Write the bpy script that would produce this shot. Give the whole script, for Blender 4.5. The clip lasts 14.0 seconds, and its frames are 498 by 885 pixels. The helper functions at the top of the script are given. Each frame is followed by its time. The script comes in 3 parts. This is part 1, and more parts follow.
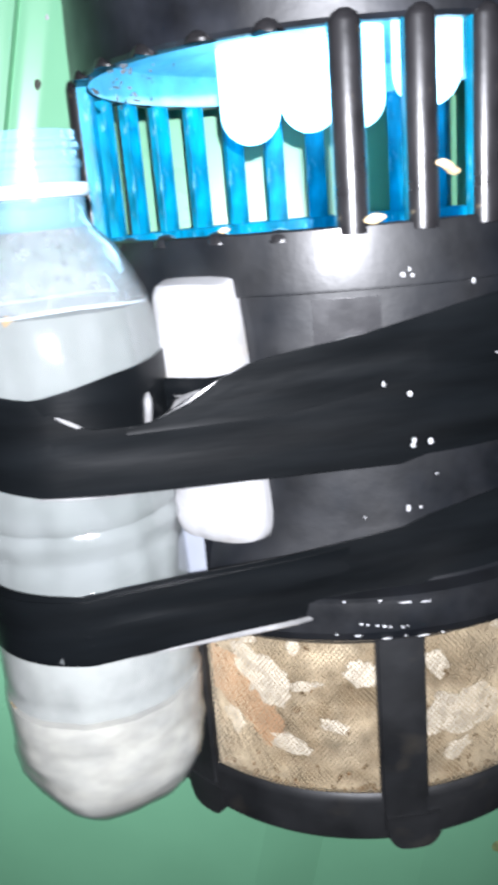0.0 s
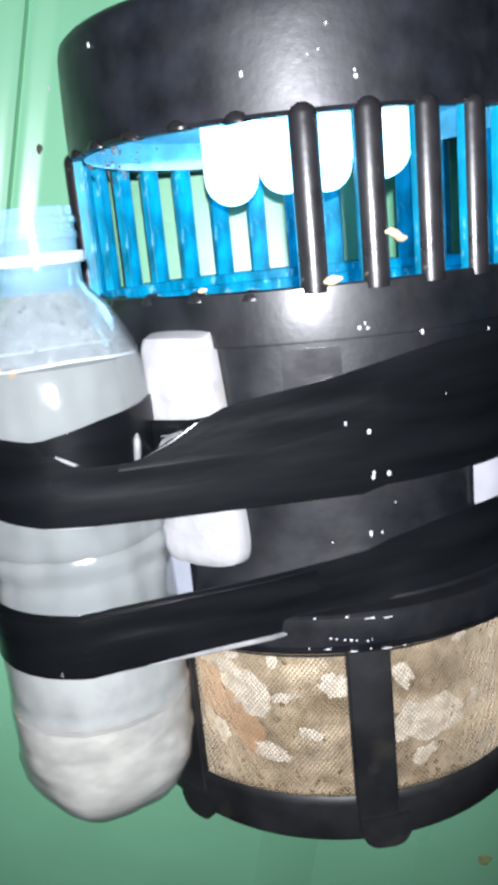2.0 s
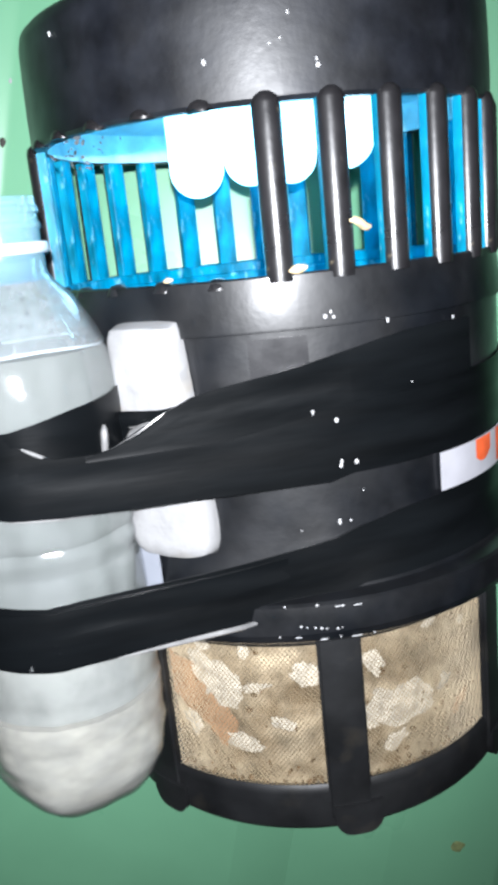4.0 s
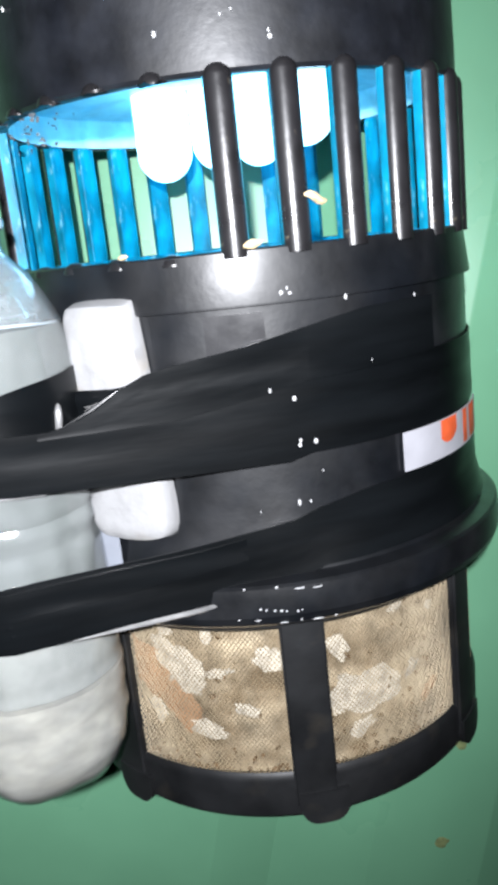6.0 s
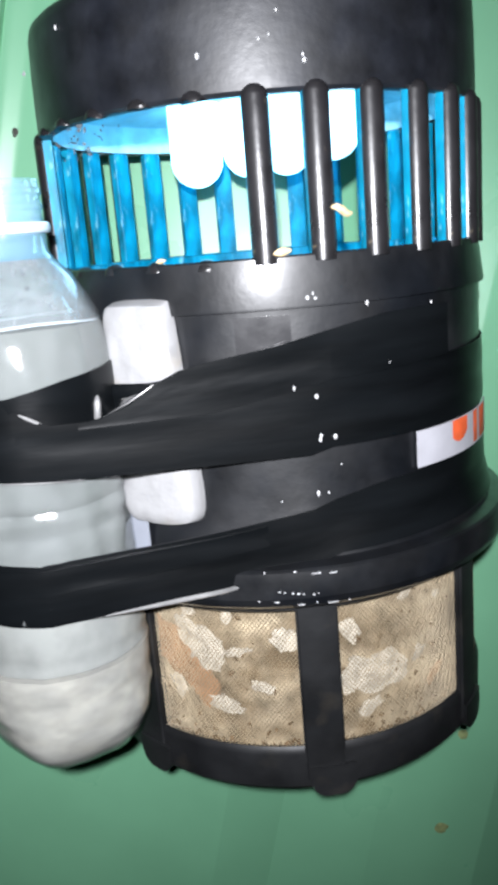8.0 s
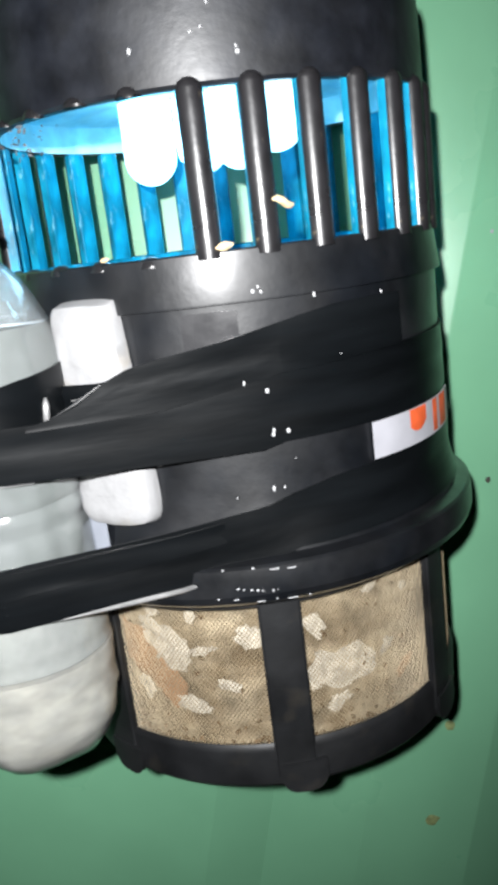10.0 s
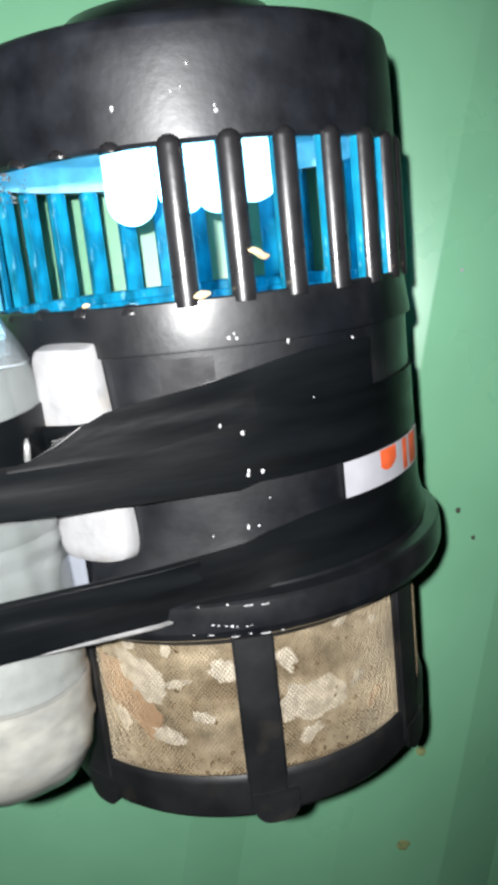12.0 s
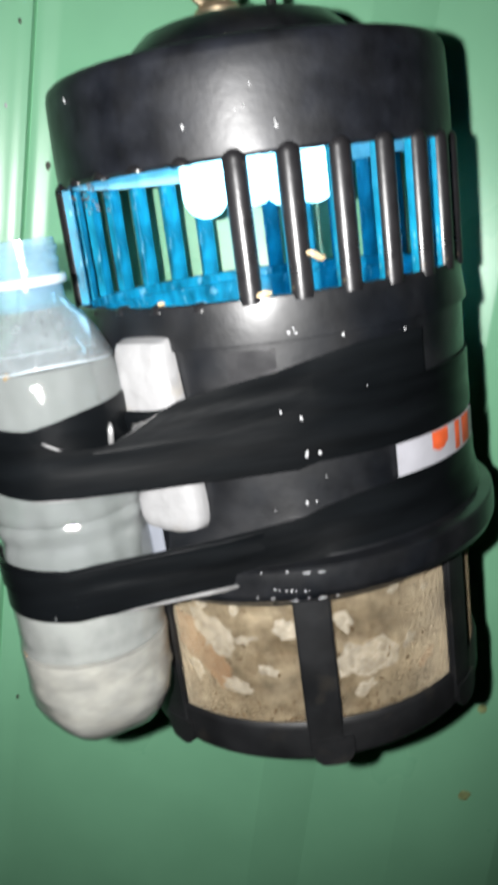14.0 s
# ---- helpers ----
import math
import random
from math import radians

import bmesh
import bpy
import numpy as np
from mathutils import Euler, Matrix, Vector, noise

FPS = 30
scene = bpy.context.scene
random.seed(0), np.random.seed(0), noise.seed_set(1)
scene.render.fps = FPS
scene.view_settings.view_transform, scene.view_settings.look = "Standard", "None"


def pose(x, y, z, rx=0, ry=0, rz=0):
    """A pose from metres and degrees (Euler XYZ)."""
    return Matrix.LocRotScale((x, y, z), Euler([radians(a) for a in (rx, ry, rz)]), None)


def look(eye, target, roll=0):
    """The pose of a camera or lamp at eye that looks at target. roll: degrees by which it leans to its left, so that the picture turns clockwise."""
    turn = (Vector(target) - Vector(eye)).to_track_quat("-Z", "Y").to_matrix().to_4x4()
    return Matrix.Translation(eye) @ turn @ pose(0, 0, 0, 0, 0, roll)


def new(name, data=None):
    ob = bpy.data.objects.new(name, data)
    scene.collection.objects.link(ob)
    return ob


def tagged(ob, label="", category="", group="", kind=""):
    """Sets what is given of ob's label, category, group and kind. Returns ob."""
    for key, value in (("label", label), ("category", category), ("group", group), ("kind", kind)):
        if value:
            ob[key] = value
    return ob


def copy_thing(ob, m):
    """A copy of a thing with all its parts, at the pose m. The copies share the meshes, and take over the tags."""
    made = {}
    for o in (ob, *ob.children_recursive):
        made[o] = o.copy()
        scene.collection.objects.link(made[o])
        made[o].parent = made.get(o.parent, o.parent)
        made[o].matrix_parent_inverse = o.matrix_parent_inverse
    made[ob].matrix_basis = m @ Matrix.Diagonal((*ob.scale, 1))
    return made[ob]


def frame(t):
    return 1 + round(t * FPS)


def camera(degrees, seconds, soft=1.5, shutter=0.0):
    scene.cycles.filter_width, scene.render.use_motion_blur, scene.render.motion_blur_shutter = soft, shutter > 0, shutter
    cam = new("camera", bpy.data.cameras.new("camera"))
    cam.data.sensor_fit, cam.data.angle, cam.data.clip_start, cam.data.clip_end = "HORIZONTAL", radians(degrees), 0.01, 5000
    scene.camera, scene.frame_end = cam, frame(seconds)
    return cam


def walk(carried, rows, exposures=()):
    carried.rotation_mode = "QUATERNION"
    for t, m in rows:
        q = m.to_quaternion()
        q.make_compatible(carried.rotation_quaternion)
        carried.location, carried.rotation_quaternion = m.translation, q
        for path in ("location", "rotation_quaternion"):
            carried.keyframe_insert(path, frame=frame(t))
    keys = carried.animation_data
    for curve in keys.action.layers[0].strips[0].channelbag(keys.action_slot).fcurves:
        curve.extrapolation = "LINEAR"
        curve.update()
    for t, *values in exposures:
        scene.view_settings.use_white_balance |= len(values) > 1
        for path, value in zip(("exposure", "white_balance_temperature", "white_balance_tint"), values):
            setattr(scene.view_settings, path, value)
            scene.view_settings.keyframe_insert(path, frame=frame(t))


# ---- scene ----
cam = camera(33.96, 14.0, soft=4.5, shutter=0.5)
PATH = [
    (0.0, -0.0098, -0.3050, 1.5550, 73.43, -9.29, 1.64),
    (0.5, -0.0261, -0.3096, 1.5525, 74.73, -9.69, 1.49),
    (1.0, -0.0211, -0.3270, 1.5665, 77.11, -9.70, 1.15),
    (1.5, -0.0158, -0.3306, 1.5656, 75.57, -8.26, 3.00),
    (2.0, -0.0028, -0.3319, 1.5655, 75.52, -8.56, 1.67),
    (2.5, -0.0122, -0.3310, 1.5614, 75.16, -8.14, 2.56),
    (3.0, -0.0118, -0.3328, 1.5635, 74.96, -7.97, 1.18),
    (3.5, -0.0074, -0.3328, 1.5637, 75.41, -8.32, -0.47),
    (6.0, 0.0145, -0.3310, 1.5568, 76.01, -8.04, -0.18),
    (6.5, 0.0091, -0.3330, 1.5561, 76.01, -8.34, -0.81),
    (7.0, 0.0047, -0.3383, 1.5621, 76.49, -8.75, 0.41),
    (7.5, 0.0069, -0.3496, 1.5596, 75.66, -9.53, 0.94),
    (10.0, 0.0255, -0.3471, 1.5607, 75.55, -7.30, 0.46),
    (10.5, 0.0330, -0.3492, 1.5621, 76.61, -6.75, 0.61),
    (11.0, 0.0296, -0.3474, 1.5621, 76.81, -6.53, -1.16),
    (11.5, 0.0291, -0.3501, 1.5676, 76.75, -7.75, 0.23),
    (12.0, 0.0247, -0.3538, 1.5710, 76.86, -8.07, -1.02),
    (12.5, 0.0180, -0.3577, 1.5757, 75.35, -7.76, 0.29),
    (13.0, 0.0227, -0.3670, 1.5845, 75.42, -6.92, -0.41),
    (13.5, 0.0159, -0.3846, 1.5979, 76.20, -9.00, 2.55),
    (14.0, 0.0326, -0.3794, 1.5892, 72.97, -6.73, 5.02),
]
walk(cam, [(t, pose(x, y, z, rx, ry, rz)) for t, x, y, z, rx, ry, rz in PATH],
     exposures=[(0.0, 0.30, 6050, 9), (1.0, -0.04, 6050, 6), (2.0, 0.04, 6050, 9), (3.5, 0.06, 6100, 6), (6.0, 0.0, 6150, 7), (7.5, -0.08, 6150, 8), (10.0, -0.02, 6400, 5), (11.5, 0.03, 6450, 5), (12.5, -0.12, 6450, 5), (13.5, -0.32, 6550, 4), (14.0, -0.20, 6550, 5)])

# ---- light ----
world = bpy.data.worlds.new("night")
scene.world = world
world.use_nodes = True
world.node_tree.nodes["Background"].inputs[0].default_value = (0.35, 0.45, 0.5, 1)
world.node_tree.nodes["Background"].inputs[1].default_value = 0.02

# the trap hangs askew: its own axes lean 14 degrees in the plane of the wall
HANG = pose(0, 0, 1.6, 0, -14.04, 0)

torch = bpy.data.lights.new("phone_torch", "SPOT")
torch.energy, torch.shadow_soft_size, torch.color = 14.8, 0.004, (1.0, 0.965, 0.985)
torch.spot_size, torch.spot_blend = radians(100), 1.0
torch_ob = new("phone_torch", torch)
torch_ob.matrix_world = HANG @ look((-0.003, -0.385, -0.010), (-0.074, 0.0, -0.080))


# ---- materials ----
def material(name, base=(0.5, 0.5, 0.5), rough=0.5, metal=0.0, grain=0.0, scale=60.0, bump=0.0, bump_scale=200.0,
             second=None, second_at=(0.45, 0.65), second_scale=30.0, rough_var=0.0, spec=0.5, emit=None, strength=0.0,
             alpha=1.0, transmission=0.0, ior=1.45, stretch=(1, 1, 1), coat=0.0, coat_rough=0.2):
    """A node material with grain, stains of a second colour, uneven gloss and fine relief, in object space."""
    m = bpy.data.materials.new(name)
    m.use_nodes = True
    nt = m.node_tree
    n, l = nt.nodes, nt.links
    b = n["Principled BSDF"]
    b.inputs["Base Color"].default_value = (*base, 1)
    b.inputs["Roughness"].default_value = rough
    b.inputs["Metallic"].default_value = metal
    b.inputs["Specular IOR Level"].default_value = spec
    b.inputs["Alpha"].default_value = alpha
    b.inputs["Transmission Weight"].default_value = transmission
    b.inputs["IOR"].default_value = ior
    b.inputs["Coat Weight"].default_value, b.inputs["Coat Roughness"].default_value = coat, coat_rough
    if emit:
        b.inputs["Emission Color"].default_value = (*emit, 1)
        b.inputs["Emission Strength"].default_value = strength
    tc = n.new("ShaderNodeTexCoord")
    mp = n.new("ShaderNodeMapping")
    mp.inputs["Scale"].default_value = stretch
    l.new(tc.outputs["Object"], mp.inputs[0])

    def noise_node(sc, detail=5):
        t = n.new("ShaderNodeTexNoise")
        t.inputs["Scale"].default_value, t.inputs["Detail"].default_value = sc, detail
        l.new(mp.outputs[0], t.inputs["Vector"])
        return t.outputs["Fac"]

    colour = None
    if second:
        ramp = n.new("ShaderNodeValToRGB")
        ramp.color_ramp.elements[0].position, ramp.color_ramp.elements[1].position = second_at
        ramp.color_ramp.elements[0].color, ramp.color_ramp.elements[1].color = (*base, 1), (*second, 1)
        l.new(noise_node(second_scale), ramp.inputs[0])
        colour = ramp.outputs[0]
    if grain:
        hsv = n.new("ShaderNodeHueSaturation")
        hsv.inputs["Color"].default_value = (*base, 1)
        if colour:
            l.new(colour, hsv.inputs["Color"])
        mr = n.new("ShaderNodeMapRange")
        mr.inputs[1].default_value, mr.inputs[2].default_value = 0.3, 0.7
        mr.inputs[3].default_value, mr.inputs[4].default_value = 1 - grain, 1 + grain
        l.new(noise_node(scale), mr.inputs[0])
        l.new(mr.outputs[0], hsv.inputs["Value"])
        colour = hsv.outputs[0]
    if colour:
        l.new(colour, b.inputs["Base Color"])
    if rough_var:
        mr = n.new("ShaderNodeMapRange")
        mr.inputs[1].default_value, mr.inputs[2].default_value = 0.35, 0.65
        mr.inputs[3].default_value, mr.inputs[4].default_value = rough - rough_var, rough + rough_var
        l.new(noise_node(scale * 0.7), mr.inputs[0])
        l.new(mr.outputs[0], b.inputs["Roughness"])
    if bump:
        bp = n.new("ShaderNodeBump")
        bp.inputs["Strength"].default_value, bp.inputs["Distance"].default_value = bump, 0.0006
        l.new(noise_node(bump_scale, 3), bp.inputs["Height"])
        l.new(bp.outputs[0], b.inputs["Normal"])
    return m


# the paler second tone puts the torch's haze into the colour
BLACK = material("black_plastic", (0.0048, 0.0058, 0.0078), 0.42, grain=0.4, scale=75, second=(0.011, 0.0115, 0.013),
                 second_at=(0.38, 0.74), second_scale=55, rough_var=0.07, bump=0.12, bump_scale=300, spec=0.65, coat=0.45, coat_rough=0.2)
# the cap's second tone is dust plus painted haze of the torch
CAP = material("dusty_hazed_black_plastic", (0.006, 0.007, 0.010), 0.45, grain=0.5, scale=90, second=(0.013, 0.0145, 0.019),
               second_at=(0.36, 0.80), second_scale=52, rough_var=0.06, bump=0.12, bump_scale=350, spec=0.75, coat=0.10, coat_rough=0.3)
DULL = material("dusty_basket_plastic", (0.0085, 0.0090, 0.0100), 0.5, grain=0.4, scale=60, second=(0.022, 0.020, 0.017), second_at=(0.55, 0.75), second_scale=70, rough_var=0.1, bump=0.12, bump_scale=300)
BLACK_ROD = material("black_bar_plastic", (0.015, 0.0145, 0.016), 0.31, spec=0.9, grain=0.4, scale=90, second=(0.10, 0.085, 0.06), second_at=(0.66, 0.74), second_scale=230, rough_var=0.08, bump=0.15, bump_scale=300)
TAPE = material("black_tape", (0.0036, 0.0044, 0.0052), 0.35, coat=0.15, coat_rough=0.15, spec=0.2, grain=0.4, scale=30, rough_var=0.06, bump=0.14, bump_scale=60, stretch=(0.6, 0.6, 4))
# tube light on black plastic, painted as a blue base with paler scratches
LAMP_BLUE = material("painted_lamp_blue", (0.010, 0.225, 0.36), 0.40, spec=0.15, grain=0.5, scale=170, stretch=(1, 1, 0.4), second=(0.20, 0.48, 0.60),
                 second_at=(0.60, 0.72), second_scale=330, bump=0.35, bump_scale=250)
# the tubes' glow on the inner roof, put into a pale cyan base
ROOF_GLOW = material("roof_painted_tube_glow", (0.42, 0.70, 0.78), 0.35, grain=0.25, scale=60, second=(0.24, 0.56, 0.68), second_at=(0.5, 0.7), second_scale=90, bump=0.2, bump_scale=200)
PAINT = material("green_wall_paint", (0.230, 0.53, 0.32), 0.315, grain=0.05, scale=14, second=(0.20, 0.47, 0.28),
                 second_at=(0.4, 0.7), second_scale=6, rough_var=0.06, bump=0.12, bump_scale=50, spec=0.5)
ROOM = material("dull_plaster", (0.25, 0.3, 0.27), 0.8, grain=0.15, scale=8, bump=0.1)
# highlights on the black tape's folds, painted as a grey base colour
TAPE_SHEEN = material("tape_painted_sheen", (0.24, 0.24, 0.24), 0.22, grain=0.4, scale=90, spec=1.0, coat=0.8, coat_rough=0.14)
BULB = material("glowing_tube", (0.8, 0.9, 1.0), 0.4, emit=(0.34, 0.74, 1.0), strength=5.5)
FOAM = material("white_foam", (0.34, 0.34, 0.345), 0.8, grain=0.06, scale=120, second=(0.30, 0.27, 0.22), second_at=(0.56, 0.8),
                second_scale=70, bump=0.5, bump_scale=420)
STICKER = material("white_sticker", (0.45, 0.45, 0.49), 0.45, grain=0.08, scale=90)
RED = material("orange_red_print", (0.80, 0.13, 0.04), 0.5, grain=0.15, scale=200)
WIRE = material("bronze_mesh_wire", (0.30, 0.24, 0.15), 0.5, metal=0.2, grain=0.35, scale=60)
DUST = material("tan_dust", (0.15, 0.108, 0.062), 0.9, grain=0.5, scale=130, second=(0.48, 0.40, 0.275), second_at=(0.34, 0.68),
                second_scale=75, bump=0.8, bump_scale=260)
FLAKE = material("pale_flake", (0.50, 0.455, 0.37), 0.7, grain=0.35, scale=260, bump=0.4, bump_scale=500)
BROWN = material("brown_flake", (0.33, 0.19, 0.10), 0.7, grain=0.3, scale=160, bump=0.4, bump_scale=400)
STEEL = material("brassy_steel", (0.66, 0.53, 0.36), 0.32, metal=0.85, grain=0.2, scale=80)
CORD = material("black_cord", (0.012, 0.012, 0.013), 0.45, grain=0.3, scale=90)
CRUMB = material("dark_crumbs", (0.10, 0.058, 0.026), 0.8, grain=0.5, scale=300)
DEBRIS = material("grey_debris", (0.13, 0.15, 0.16), 0.7, grain=0.6, scale=500, second=(0.06, 0.06, 0.065), second_at=(0.45, 0.6), second_scale=300)
HUSK = material("straw_husk", (0.62, 0.48, 0.28), 0.6, grain=0.3, scale=400)
# the drops' sparkle is painted as a white share in their colour
DROP = material("water_drop", (0.95, 0.96, 0.98), 0.12, transmission=0.5, ior=1.33, spec=1.0)
BEAD = material("fine_condensation", (0.55, 0.60, 0.64), 0.18, transmission=0.8, ior=1.33)
FILM = material("dull_film_scrap", (0.030, 0.030, 0.032), 0.26, grain=0.15, scale=110, rough_var=0.05, bump=0.12, bump_scale=160)
SEDIMENT = material("white_sediment", (0.48, 0.45, 0.385), 0.3, grain=0.22, scale=110, second=(0.41, 0.39, 0.34), second_at=(0.40, 0.70), second_scale=62, stretch=(1, 1, 1.8), bump=0.3, bump_scale=120)
GREY_CARD = material("grey_card", (0.30, 0.32, 0.37), 0.6, grain=0.06, scale=90)
AMBER = material("amber_bits", (0.42, 0.24, 0.05), 0.4, grain=0.4, scale=500)
SPECK = material("dark_speck", (0.05, 0.05, 0.04), 0.6, grain=0.3, scale=400)
RUST = material("orange_smear", (0.28, 0.34, 0.15), 0.6, grain=0.3, scale=300)


def clear_plastic(name, haze, tint=(0.75, 0.78, 0.80), rough=0.10, relief=0.35, fine=55, shine=(0.11, 0.60)):
    """Thin clear plastic: mostly see-through, with a hazy scattering share and a sharp gloss."""
    m = bpy.data.materials.new(name)
    m.use_nodes = True
    n, l = m.node_tree.nodes, m.node_tree.links
    n.remove(n["Principled BSDF"])
    clear, cloud, gloss = n.new("ShaderNodeBsdfTransparent"), n.new("ShaderNodeBsdfDiffuse"), n.new("ShaderNodeBsdfGlossy")
    clear.inputs[0].default_value = (0.93, 0.95, 0.96, 1)
    cloud.inputs[0].default_value = (*tint, 1)
    gloss.inputs["Roughness"].default_value = rough
    tc, tex, mr = n.new("ShaderNodeTexCoord"), n.new("ShaderNodeTexNoise"), n.new("ShaderNodeMapRange")
    tex.inputs["Scale"].default_value, tex.inputs["Detail"].default_value = fine, 6
    mr.inputs[1].default_value, mr.inputs[2].default_value = 0.35, 0.7
    mr.inputs[3].default_value, mr.inputs[4].default_value = haze * 0.8, haze * 1.3
    l.new(tc.outputs["Object"], tex.inputs["Vector"])
    l.new(tex.outputs["Fac"], mr.inputs[0])
    a, b, fr = n.new("ShaderNodeMixShader"), n.new("ShaderNodeMixShader"), n.new("ShaderNodeMapRange")
    lw = n.new("ShaderNodeLayerWeight")
    lw.inputs[0].default_value = 0.35
    fr.inputs[3].default_value, fr.inputs[4].default_value = shine
    l.new(lw.outputs["Facing"], fr.inputs[0])
    fr.interpolation_type = "SMOOTHERSTEP"
    fr.inputs[1].default_value = 0.3
    bp = n.new("ShaderNodeBump")
    bp.inputs["Strength"].default_value, bp.inputs["Distance"].default_value = relief, 0.0008
    l.new(tex.outputs["Fac"], bp.inputs["Height"])
    l.new(bp.outputs[0], gloss.inputs["Normal"])
    l.new(mr.outputs[0], a.inputs[0])
    l.new(clear.outputs[0], a.inputs[1])
    l.new(cloud.outputs[0], a.inputs[2])
    l.new(fr.outputs[0], b.inputs[0])
    l.new(a.outputs[0], b.inputs[1])
    l.new(gloss.outputs[0], b.inputs[2])
    l.new(b.outputs[0], n["Material Output"].inputs[0])
    return m


PET = clear_plastic("clear_plastic", 0.17, (0.52, 0.55, 0.56), 0.06, 0.8, 90)
MIST = clear_plastic("misty_droplets", 0.32, (0.55, 0.62, 0.66), 0.12, 1.0, 260)
# the trap lamp's blue on the clear neck, put into its tint
PET_RING = clear_plastic("clear_neck_painted_blue", 0.30, (0.38, 0.64, 0.86), 0.12, 0.6)
# torch shine on neck ring and water edge, painted as white haze
RIM = clear_plastic("painted_shine_plastic", 0.62, (0.80, 0.90, 0.95), 0.14, 0.4)
MILKY = clear_plastic("cloudy_water", 0.72, (0.235, 0.250, 0.232), 0.3, 0.2, 30, (0.01, 0.06))
WHEY = clear_plastic("whitish_water", 0.85, (0.40, 0.40, 0.365), 0.3, 0.5, 70, (0.01, 0.06))


# ---- mesh helpers ----
def at(a, r, z):
    """A point on the trap's round: a degrees from its front, r from its axis."""
    return Vector((r * math.sin(radians(a)), -r * math.cos(radians(a)), z))


def part(name, bm, mat, parent=None, label="", smooth=True, angle=35):
    me = bpy.data.meshes.new(name)
    bmesh.ops.recalc_face_normals(bm, faces=bm.faces[:])
    bm.to_mesh(me)
    bm.free()
    me.materials.append(mat)
    if smooth:
        me.shade_smooth()
        me.set_sharp_from_angle(angle=radians(angle))
    ob = new(name, me)
    if parent:
        ob.parent = parent
    if label:
        ob["label"] = label
    return ob


def root(name, label, category, group="", m=HANG):
    ob = new(name)
    ob.empty_display_size = 0.02
    ob.matrix_world = m
    return tagged(ob, label, category, group)


def lathe(profile, steps=112, a0=0.0, a1=360.0, centre=(0, 0), wob=None):
    """A turned body from (r, z) pairs; closed round when it spans 360 degrees."""
    bm = bmesh.new()
    whole = abs(a1 - a0 - 360) < 1e-6
    cols = []
    for i in range(steps if whole else steps + 1):
        a = a0 + (a1 - a0) * i / steps
        col = []
        for r, z in profile:
            k = wob(a, z) if wob else 0.0
            col.append(bm.verts.new(at(a, max(r + k, 0.0), z) + Vector((centre[0], centre[1], 0))))
        cols.append(col)
    for i in range(len(cols) if whole else len(cols) - 1):
        p, q = cols[i], cols[(i + 1) % len(cols)]
        for j in range(len(profile) - 1):
            bm.faces.new((p[j], q[j], q[j + 1], p[j + 1]))
    if not whole and profile[0] == profile[-1]:
        bm.faces.new(cols[0][:-1])
        bm.faces.new(cols[-1][:-1])
    bmesh.ops.remove_doubles(bm, verts=bm.verts[:], dist=1e-6)
    return bm


def arc_block(a0, a1, r0, r1, z0, z1, bevel=0.0008, steps=8):
    """A block bent round the axis."""
    bm = lathe([(r0, z0), (r1, z0), (r1, z1), (r0, z1), (r0, z0)], steps, a0, a1)
    bmesh.ops.recalc_face_normals(bm, faces=bm.faces[:])
    if bevel:
        edges = [e for e in bm.edges if len(e.link_faces) == 2 and e.calc_face_angle(0) > 0.6]
        bmesh.ops.bevel(bm, geom=edges, offset=bevel, segments=3, affect="EDGES", clamp_overlap=True)
    return bm


def tube(points, radius, sides=8, bm=None, caps=True):
    bm = bm or bmesh.new()
    rings = []
    for i, p in enumerate(points):
        t = (points[min(i + 1, len(points) - 1)] - points[max(i - 1, 0)]).normalized()
        u = t.cross(Vector((0.13, 0.9, 0.31))).normalized()
        v = t.cross(u)
        r = radius[i] if isinstance(radius, (list, tuple)) else radius
        rings.append([bm.verts.new(p + u * r * math.cos(2 * math.pi * k / sides) + v * r * math.sin(2 * math.pi * k / sides)) for k in range(sides)])
    for p, q in zip(rings, rings[1:]):
        for k in range(sides):
            bm.faces.new((p[k], p[(k + 1) % sides], q[(k + 1) % sides], q[k]))
    if caps:
        bm.faces.new(rings[0])
        bm.faces.new(rings[-1])
    return bm


def box(x0, x1, y0, y1, z0, z1):
    bm = bmesh.new()
    bmesh.ops.create_cube(bm, size=1)
    for v in bm.verts:
        v.co = Vector(((x0 + x1) / 2 + v.co.x * (x1 - x0), (y0 + y1) / 2 + v.co.y * (y1 - y0), (z0 + z1) / 2 + v.co.z * (z1 - z0)))
    return bm


# ---- the room ----
def panel_slope(u):
    """How steeply the painted sheet comes forward towards its left: a lapped, folded joint left of the trap."""
    table = [(-0.210, 0.0), (-0.198, 0.38), (-0.175, 0.365), (-0.155, 0.345), (-0.150, 0.22), (-0.1465, 0.34), (-0.143, 0.50), (-0.1395, 0.0), (-0.1370, 0.10), (-0.1340, 0.30), (-0.1285, 0.25), (-0.1250, 0.0)]
    if u <= table[0][0] or u >= table[-1][0]:
        return 0.0
    for (a, p), (b, q) in zip(table, table[1:]):
        if u <= b:
            return p + (q - p) * (u - a) / (b - a)
    return 0.0


WALL_Y = 0.110
LEAN = 0.06  # the sheet stands a little askew, its foot nearer the room
SEAM = -0.1405
depth, total = {}, 0.0
us = sorted({round(-1.2 + 0.01 * i, 4) for i in range(241)} | {round(-0.26 + 0.001 * i, 4) for i in range(541)}, reverse=True)
